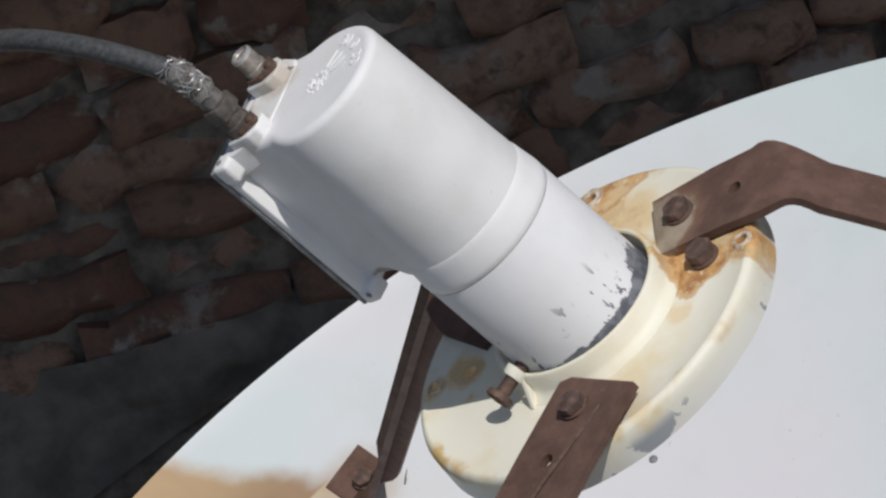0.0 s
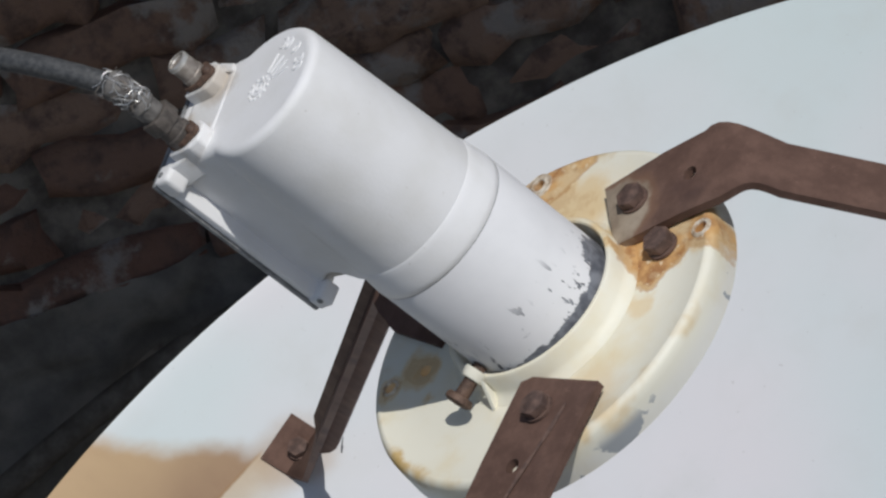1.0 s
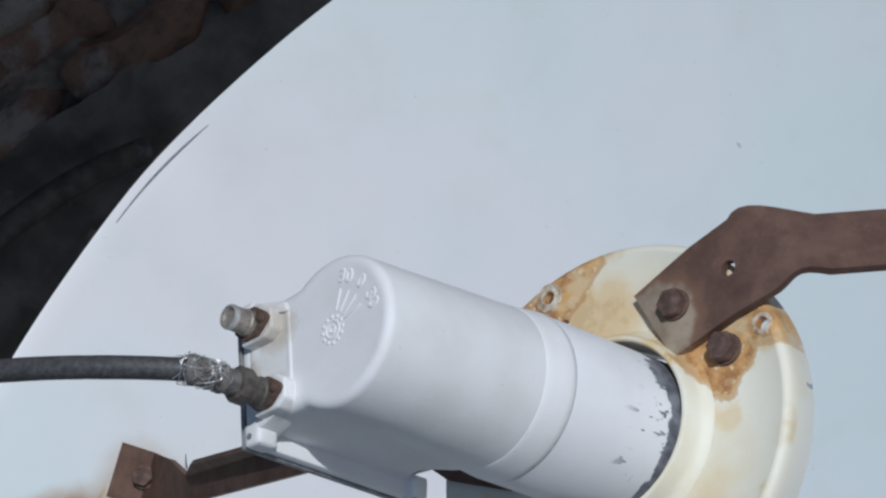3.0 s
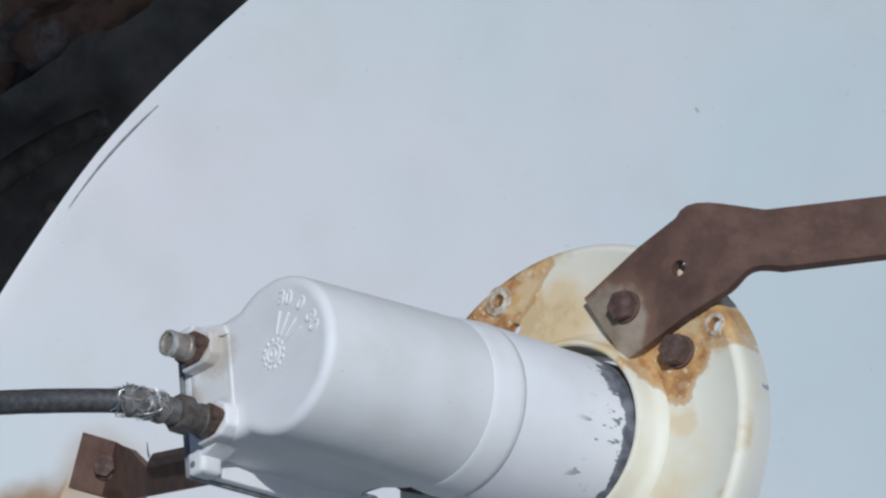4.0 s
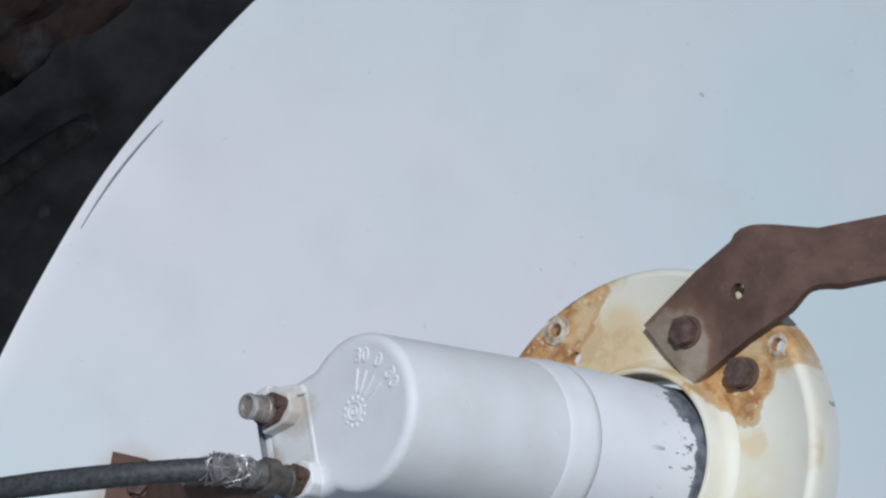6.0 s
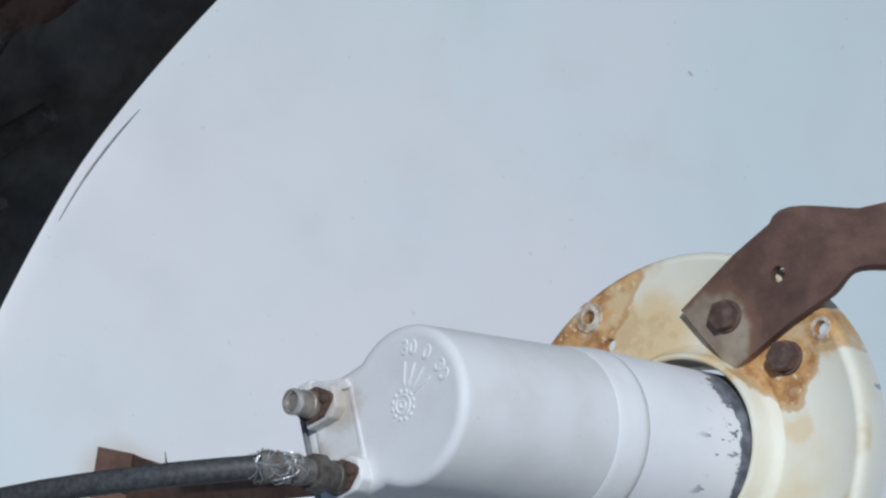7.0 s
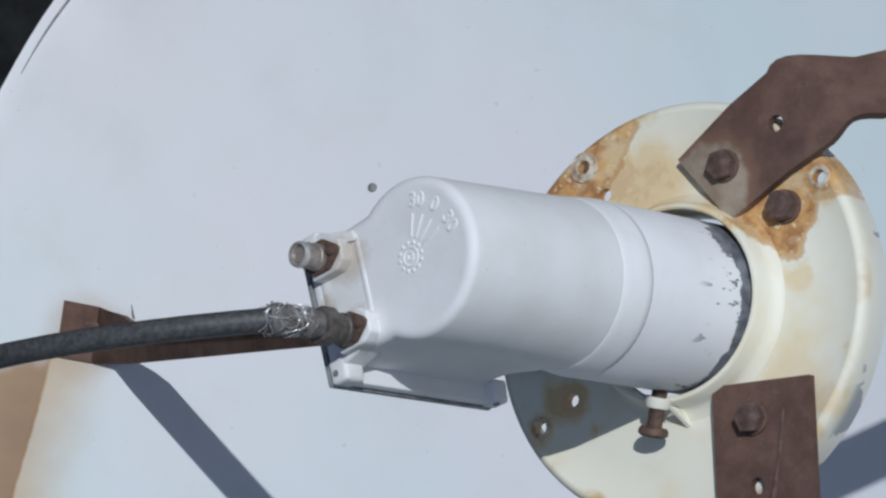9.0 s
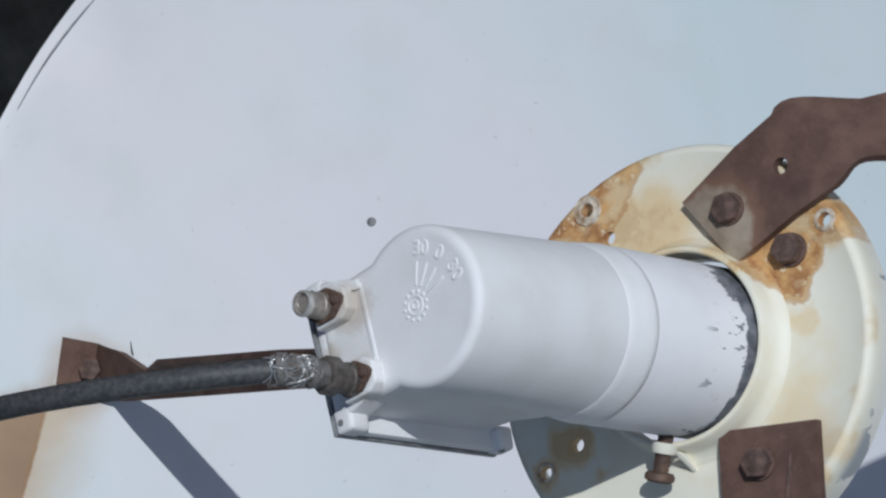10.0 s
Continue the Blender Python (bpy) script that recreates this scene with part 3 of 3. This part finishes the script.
part("gasket", slab(PX0 + 0.0009, PX0 + 0.0017, PW - 0.0009, PZ0 + 0.001, PZ1 - 0.001, 0.0001), GASKET, lnb, at=SIDE)
part("cover_plate", slab(PX0 + 0.0015, PX1 - 0.0006, PW, PZ0, PZ1, 0.0006), SHADED_LID, lnb, "thin cover plate, its grey holding shade and dirt", 35, SIDE)
lip = part("lip", slab(PX0 - 0.0024, PX0 + 0.0011, PW - 0.0005, PZ0 + 0.0004, PZ1 - 0.0002, 0.0010), WHITE, lnb, "white lip round the cover plate", 35, SIDE)
for y in (-1, 1):
    for z0, z1 in ((PZ1 - 0.0078, PZ1 + 0.0012), (PZ0 - 0.0006, PZ0 + 0.0062)):
        lug = prism([(PX0 - 0.0072, y * PW - y * 0.0076), (PX0 + 0.0012, y * PW - y * 0.0080), (PX0 + 0.0012, y * PW + y * 0.0004), (PX0 - 0.0062, y * PW + y * 0.0006)][::y], z0, z1, 0.0021, 4)
        part("lug", lug, WHITE, lip, smooth=35)
        if z1 > 0.1:
            part("screw_hole", lathe([(0, 0.0002), (0.0007, 0.0002), (0.0008, 0.0003), (0.0011, 0.0003), (0.0012, 0)], 18), DULL, lip, at=pose(PX0 - 0.0018, y * PW - y * 0.0030, z1))
        else:
            part("screw_hole", lathe([(0, 0.0002), (0.0007, 0.0002), (0.0008, 0.0003), (0.0011, 0.0003), (0.0012, 0)], 18), DULL, lip, at=pose(PX0 - 0.0040, y * PW + y * 0.0006, PZ0 + 0.004, -90 * y, 0, 0))
    # raised arm from the end face to the lug
    arm = prism([(0.0205, y * 0.0148), (0.0215, y * 0.0186), (0.0290, y * 0.0208), (0.0400, y * 0.0240), (0.0400, y * 0.0196), (0.0290, y * 0.0168), (0.0225, y * 0.0150)][::-y], CAP - 0.009, CAP + 0.0012, 0.0013, 3)
    part("arm", arm, WHITE, lnb, smooth=35)
part("end_ridge", prism([(0.0206, -0.0150), (0.0224, -0.0150), (0.0224, 0.0150), (0.0206, 0.0150)], CAP - 0.004, CAP + 0.0004, 0.0007), WHITE, lnb)

# raised dial and numerals
dial = part("dial", joined(lathe([(0.0026, 0), (0.0028, 0.0006), (0.0034, 0.0006), (0.0036, 0)], 32), lathe([(0.0008, 0), (0.0010, 0.0006), (0.0014, 0.0006), (0.0016, 0)], 20)), WHITE, lnb, at=pose(0.0008, -0.0005, CAP - 0.0004))
for k in range(12):
    a = math.pi * k / 6
    part("tooth", lathe([(0, 0.0008), (0.0006, 0.0006), (0.0008, 0)], 10), WHITE, dial, at=pose(0.0047 * math.cos(a), 0.0047 * math.sin(a), 0))
ZERO = math.atan2(-0.134, -0.137)


def numeral(text, angle, radius, size=0.0068):
    cu = bpy.data.curves.new("numeral", "FONT")
    cu.body, cu.size, cu.extrude, cu.align_x, cu.align_y, cu.bevel_depth, cu.resolution_u = text, size, 0.00010, "CENTER", "CENTER", 0.00020, 3
    tmp = new("tmp", cu)
    me = bpy.data.meshes.new_from_object(tmp.evaluated_get(bpy.context.evaluated_depsgraph_get()))
    bpy.data.objects.remove(tmp)
    return part("numeral", me, WHITE, lnb, at=pose(radius * math.cos(angle), radius * math.sin(angle), CAP - 0.0001, 0, 0, math.degrees(angle) - 90))


for text, da in (("30", 0.44), ("0", 0.0), ("30", -0.50)):
    numeral(text, ZERO + da, 0.0186)
for da in (-0.55, -0.18, 0.18, 0.55):
    a = ZERO + da * 0.85
    part("tick", prism([(0.0064, -0.00028), (0.0142, -0.00036), (0.0142, 0.00036), (0.0064, 0.00028)], 0, 0.0007, 0.0002), WHITE, lnb, at=pose(0.0008, -0.0005, CAP - 0.0004, 0, 0, math.degrees(a)))

# two threaded sockets on raised pads
def stem(y, lean):
    return pose(0.0335 if y < 0 else 0.0285, y, CAP + 0.0036, 0, lean, 0)


for y, lean, ln in ((-0.0130, 1, 0.0122), (0.0145, 2, 0.012)):
    wide = 0.86 if y < 0 else 1.0
    base = part("socket", lathe([(r * wide, z) for r, z in ((0, 0), (0.0054, 0), (0.0054, 0.0050), (0.0050, 0.0054), (0.0050, ln - 0.0006), (0.0046, ln), (0.0039, ln), (0.0037, ln - 0.0014), (0, ln - 0.0014))], 32), STEEL if y < 0 else GRIME, lnb, "dull threaded metal socket", 35, stem(y, lean))
    ear = [(0.0100, -0.0018), (0.0112, 0.0), (0.0100, 0.0018), (0.0040, 0.0060), (-0.0040, 0.0060), (-0.0086, 0.0018), (-0.0086, -0.0018), (-0.0040, -0.0060), (0.0040, -0.0060)]
    flange = part("flange", prism([(-x * 0.82, yy * 0.88) for x, yy in ear][::-1], 0.0012, 0.0032, 0.0006), STEEL_RUST, base, "rusted flange under the socket")
    px = stem(y, lean).translation.x
    part("pad", prism([(px - 0.0088, y - 0.0036), (px - 0.0050, y - 0.0062), (px + 0.0062, y - 0.0062), (px + 0.0062, y + 0.0062), (px - 0.0050, y + 0.0062), (px - 0.0088, y + 0.0036)], CAP - 0.006, CAP + 0.0047, 0.0011, 3), WHITE, lnb, "white pad under the socket", 40)
    if y < 0:
        part("rim", lathe([(r * wide, z) for r, z in ((0.0036, ln - 0.0010), (0.0042, ln + 0.0002), (0.0050, ln - 0.0002), (0.0052, ln - 0.0012), (0.0051, ln - 0.0016))], 32), BRIGHT, base, "rubbed bright socket rim")
        part("bore", lathe([(r * wide, z) for r, z in ((0, ln - 0.0011), (0.0026, ln - 0.0011), (0.0030, ln - 0.0008), (0.0034, ln - 0.0011))], 20), STEEL, base)
    part("rivet", lathe([(0, 0.0018), (0.0012, 0.0016), (0.0019, 0.0006), (0.0020, 0)], 16), STEEL_RUST, lnb, at=stem(y, lean) @ pose(-0.0062, 0, 0.0030))

# ---------------------------------------------------------------- the cable
cable = thing("coaxial_cable", LNB, "black coaxial cable with taped plug and frayed braid", "cable")
plug = stem(0.0145, 2) @ pose(0, 0, 0, 1.5, 0, 0)
part("plug", prism([(0.0066 * math.cos(math.pi * k / 3), 0.0066 * math.sin(math.pi * k / 3)) for k in range(6)], 0.0088, 0.0152, 0.0009), GRIME, cable, "hexagonal plug nut", 30, plug)
part("sleeve", lathe([(0, 0.0146), (0.0043, 0.0146), (0.0046, 0.0160), (0.0045, 0.0196), (0.0052, 0.0204), (0.0051, 0.0224), (0.0045, 0.0232), (0.0049, 0.0256), (0.0047, 0.0302), (0.0040, 0.0318), (0, 0.0320)], 28), TAPE, cable, "dirty taped sleeve", 40, plug)
inv = LNB_LOCAL.inverted()
plug_end = LNB_LOCAL @ plug @ Vector((0, 0, 0.030))
plug_way = (LNB_LOCAL @ plug).to_3x3() @ Vector((0, 0, 0.0030))
route = [inv @ p for p in curve_points(plug_end, plug_end + plug_way, (-0.1257, -0.0571, 0.2485), (-0.2134, -0.0635, 0.1388), 48)]
FEED_INV = FEED.inverted()
out_1, out_2 = FEED_INV @ Vector((-0.75, -0.05, 0.95)), FEED_INV @ Vector((-1.30, 0.10, 0.205))
tail = [inv @ p for p in curve_points((-0.2134, -0.0635, 0.1388), (-0.2660, -0.0674, 0.0730), out_1, out_2, 50)][1:]
first = [plug @ Vector((0, 0, 0.026)), plug @ Vector((0, 0, 0.028))]
run = first + route + tail
jacket = part("jacket", sweep(run, 0.0040, 18, True, 0.02), RUBBER, cable, smooth=60)
line = [plug @ Vector((0, 0, z)) for z in (0.0235, 0.0250, 0.0265, 0.0280)] + route
gone = [0.0]
for p, q in zip(line, line[1:]):
    gone.append(gone[-1] + (q - p).length)


def along_cable(d):
    """The place and direction of the cable at a length from the sleeve."""
    k = max(i for i in range(len(gone) - 1) if gone[i] <= max(d, 0.0))
    way = (line[k + 1] - line[k]).normalized()
    return line[k] + way * (d - gone[k]), way


span = [along_cable(0.0105 * k / 11)[0] for k in range(12)]
part("braid", sweep(span, [0.0043 + 0.0007 * math.sin(math.pi * k / 11) for k in range(12)], 20, True, 0.35), TAPE, cable, "frayed shiny braid", 25)
rng = random.Random(4)
for k in range(90):
    f = rng.uniform(-0.1, 1.12)
    (o, axis), a, turn, slant = along_cable(0.0105 * f), rng.uniform(0, 6.28), rng.uniform(0.4, 1.7) * rng.choice((-1, 1)), rng.uniform(-0.006, 0.006)
    reach = 0.0046 + 0.0004 * math.sin(math.pi * min(max(f, 0), 1))
    across = axis.cross(Vector((1, 0, 0))).normalized()
    third = axis.cross(across)
    lift = rng.uniform(0.0001, 0.0010)
    pts = []
    for q in range(7):
        g = q / 6
        b = a + turn * g
        pts.append(o + (across * math.cos(b) + third * math.sin(b)) * (reach + lift * math.sin(math.pi * g)) + axis * (slant * g + 0.0012 * math.sin(5 * g + a)))
    part("strand", sweep(pts, 0.00016, 5), FOIL if k % 3 else STEEL, jacket)

# ---------------------------------------------------------------- the three struts
def strut(name_label, rows, thick, bolts, holes, bare=None):
    ob = thing("support_strut", FEED, name_label, "strut", "feed support struts")
    bar = strip(rows, thick)
    mat = rusty_iron("rusted flat iron with a bare end", bare) if bare else IRON
    me = pierced(bar, [(Matrix.Translation(h), 0.0029, 0.012) for h in holes], "bar", 35) if holes else mesh_of(bar, "bar", 35)
    part("bar", me, mat, ob)
    for m in bolts:
        bolt(ob, m, 0.0056, 0.0046)
    return ob


UP = Vector((0, 0, 1))


# strut over the bolt pair, leaving towards the far rim
u = Vector((0.65, 0.76, 0)).normalized()
w0 = Vector((0.114, -0.0935, 0)).normalized() * 0.0159
dA = Vector((0.58, 0.36, -0.73)).normalized()
end = Vector((0.0073, 0.0427, 0.0022))
mid = Vector((0.0495, 0.0786, 0.0024))
wA = Vector((0.623, -0.762, 0.125)).normalized() * 0.0128
nA = dA.cross(wA).normalized()
nA = nA if nA.z > 0 else -nA
land, land_n = on_bowl((0.195, 0.165, -0.30))
knee = mid + dA * 0.15
wL = Vector((0.6, -0.78, 0.1)).normalized() * 0.0140
nL = (land - knee).cross(wL).normalized()
nL = nL if nL.z > 0 else -nL
rows = [(end, w0, UP), (end.lerp(mid, 0.5) - w0 * 0.12, w0 * 1.10, UP)]
for k in range(9):
    s = k / 8
    e = s * s * (3 - 2 * s)
    rows.append((mid + u * (-0.010 * (1 - s) ** 2) + dA * (0.016 * s * s) + wA * (0.16 * e) - w0 * (0.18 * (1 - s) ** 2 + 0.22 * math.sin(math.pi * s)), (w0 * (1 + 0.16 * (1 - s) + 0.20 * math.sin(math.pi * s))).lerp(wA, e), UP.lerp(nA, e)))
rows += [(knee - dA * 0.02, wA, nA), (knee + (land - knee) * 0.08, wL, nA.lerp(nL, 0.7)),
        (land + land_n * 0.012, wL, nL), (land + land_n * 0.0018 + Vector((0.01, 0.005, 0)), wL, land_n), (land + land_n * 0.0018 + Vector((0.034, 0.016, 0.007)), wL, land_n)]
strut("rusted flat iron strut, bare metal end bolted to the ring", rows, 0.0034, [pose(0.0147, 0.0514, 0.0040, 0, 0, 20)], [(0.0328, 0.0671, 0.0022)], ((0.0095, 0.0435, 0.003), 0.0175))

# strut that ends on the stained foot
wF = Vector((0.0, 1.0, 0.0)) * 0.0135


def on_line(x, y0, z0, y1, z1):
    """A point of a straight edge that runs from the foot up to the ring."""
    f = (x + 0.49) / 0.41
    return Vector((x, y0 + (y1 - y0) * f, z0 + (z1 - z0) * f))


def low_edge(x):
    return on_line(x, -0.0112, -0.2855, -0.0130, 0.0085)


def fold(x):
    return on_line(x, 0.0009, -0.2809, -0.0001, 0.0141)


def high_edge(x):
    return on_line(x, 0.0041, -0.2732, -0.0019, 0.0210)


def back_edge(x):
    return on_line(x, 0.0015, -0.2925, 0.0005, 0.0021)


def between(a, b, up=None):
    nn = up
    if up is None:
        nn = (fold(-0.1) - fold(-0.4)).cross(b - a).normalized()
        nn = nn if nn.z > 0 else -nn
    return ((a + b) / 2, (b - a) / 2, nn)


mid_n = between(low_edge(-0.3), fold(-0.3))[2]
lift = FOOT + FOOT_N * 0.0020
rows = [(lift + Vector((-0.0112, -0.0006, 0.0046)), wF, FOOT_N), (lift + Vector((0.0050, -0.0015, -0.0022)), wF * 0.98, FOOT_N),
        between(Vector((-0.4905, -0.0108, -0.2860)), Vector((-0.4720, 0.0100, -0.2640)), FOOT_N.lerp(mid_n, 0.6)),
        between(low_edge(-0.462), fold(-0.438)), between(low_edge(-0.440), fold(-0.430)), between(low_edge(-0.26), fold(-0.26)), between(low_edge(-0.095), fold(-0.092)),
        between(Vector((-0.080, -0.0185, 0.0030)), Vector((-0.080, 0.0050, 0.0090)), mid_n.lerp(UP, 0.6)), (Vector((-0.066, -0.0100, 0.0030)), wF, UP), (Vector((-0.036, -0.0100, 0.0030)), wF, UP)]
footm = Matrix.Translation(FOOT + FOOT_N * 0.0036 + Vector((0.0040, -0.0015, -0.0016))) @ UP.rotation_difference(FOOT_N).to_matrix().to_4x4()
angle_strut = strut("rusted angle iron strut bolted to the stained dish face", rows, 0.0032, [footm], [])
leg = [between(fold(x) , fold(x).lerp(high_edge(x), g)) for x, g in ((-0.440, 0.15), (-0.415, 1.0), (-0.26, 1.0), (-0.095, 1.0), (-0.086, 0.6))]
part("leg", strip(leg, 0.0028), IRON, angle_strut)
web = [between(fold(x), fold(x).lerp(back_edge(x), g)) for x, g in ((-0.474, 0.10), (-0.462, 0.45), (-0.448, 0.80), (-0.432, 1.0), (-0.26, 1.0), (-0.095, 1.0), (-0.088, 0.5))]
part("web", strip(web, 0.0028), IRON, angle_strut)

# broad strut towards the near rim
wC = Vector((0.385, 0.071, 0)).normalized() * 0.0192
endC = Vector((0.0425, -0.0220, 0.0062))
midC = Vector((0.0560, -0.0900, 0.0050))
landC, landC_n = on_bowl((0.075, -0.355, -0.28))
dC = (landC - midC).normalized()
nC = dC.cross(wC).normalized()
nC = nC if nC.z > 0 else -nC
rows = [(endC, wC, UP), (endC.lerp(midC, 0.5), wC, UP), (midC - Vector((0.001, -0.008, 0)), wC, UP), (midC, wC, UP.lerp(nC, 0.5)), (midC + dC * 0.008, wC, nC), (landC + landC_n * 0.010 - dC * 0.01, wC, nC),
        (landC + landC_n * 0.0018, wC, landC_n), (landC + landC_n * 0.0018 + (dC - landC_n * dC.dot(landC_n)) * 0.024, wC, landC_n)]
broad = strut("broad rusted flat iron strut bolted over the ring's edge", rows, 0.0034, [pose(0.0418, -0.0350, 0.0078, 0, 0, 8)], [(0.0466, -0.0575, 0.0035)])

crack = [Vector((0.0530, -0.0300, 0.0081)) + Vector((0.012 * f * 0.19 / 0.9 + 0.0004 * math.sin(9 * f), -0.060 * f, -0.0001)) for f in [k / 12 for k in range(13)]]
part("crack", sweep(crack, [0.0003 + 0.00055 * abs(math.sin(2.3 * k)) for k in range(13)], 6), BOLT, broad, "dark rust crack along the bar")

# ---------------------------------------------------------------- hose at the wall's foot
hose = thing("hose", Matrix.Identity(4), "old black hose end lying against the plaster", "hose")
hose_path = curve_points((-0.34, WALL_Y - 0.030, 0.395), (-0.15, WALL_Y - 0.034, 0.486), (-0.05, WALL_Y - 0.032, 0.492), (0.017, WALL_Y - 0.028, 0.465), 34)
part("tube", sweep(hose_path, 0.0078, 16, True, 0.05), HOSE, hose, smooth=60)
part("cut_end", sweep([hose_path[-2], hose_path[-1] + (hose_path[-1] - hose_path[-2]) * 0.12], 0.0081, 16, True, 0.05), TAPE, hose, "ragged cut end", 60)

# ---------------------------------------------------------------- bricks, last
def brick_mesh(seed):
    rng = random.Random(seed)
    bm = bmesh.new()
    nx, nz = 5, 2
    lx, lz = 0.5, 0.5
    grid = []
    for i in range(nx + 1):
        col = []
        for j in range(nz + 1):
            edge = i in (0, nx) or j in (0, nz)
            corner = i in (0, nx) and j in (0, nz)
            col.append(bm.verts.new((-lx + i / nx + rng.uniform(-0.045, 0.045), rng.uniform(-0.14, 0.14) + (0.30 if edge else 0) + (0.25 if corner else 0), -lz + j / nz + rng.uniform(-0.14, 0.14))))
        grid.append(col)
    for i in range(nx):
        for j in range(nz):
            bm.faces.new((grid[i][j], grid[i + 1][j], grid[i + 1][j + 1], grid[i][j + 1]))
    ring = [grid[i][0] for i in range(nx + 1)] + [grid[nx][j] for j in range(1, nz + 1)] + [grid[i][nz] for i in range(nx - 1, -1, -1)] + [grid[0][j] for j in range(nz - 1, 0, -1)]
    deep = [bm.verts.new((v.co.x * 0.98, 1.0, v.co.z * 0.97)) for v in ring]
    for k in range(len(ring)):
        bm.faces.new((ring[k], deep[k], deep[(k + 1) % len(ring)], ring[(k + 1) % len(ring)]))
    me = mesh_of(bm, "brick", 70)
    me.materials.append(BRICK)
    return me


SHAPES = [brick_mesh(s) for s in range(14)]
rng = random.Random(11)
z = 0.488
while z < 0.80:
    h = rng.uniform(0.028, 0.040)
    x = -0.52 + rng.uniform(0, 0.08)
    while x < 0.52:
        ln = rng.uniform(0.06, 0.14)
        out = rng.uniform(-0.010, 0.014)
        b = new("brick", SHAPES[rng.randrange(14)])
        b.parent = wall_north
        b.matrix_local = pose(x + ln / 2, WALL_Y - out, z + h / 2 + rng.uniform(-0.002, 0.002), 0, rng.uniform(-4, 4), rng.uniform(-7, 7)) @ Matrix.Diagonal((ln - rng.uniform(0.002, 0.010), 0.03, h - rng.uniform(0.000, 0.005), 1))
        x += ln
    z += h
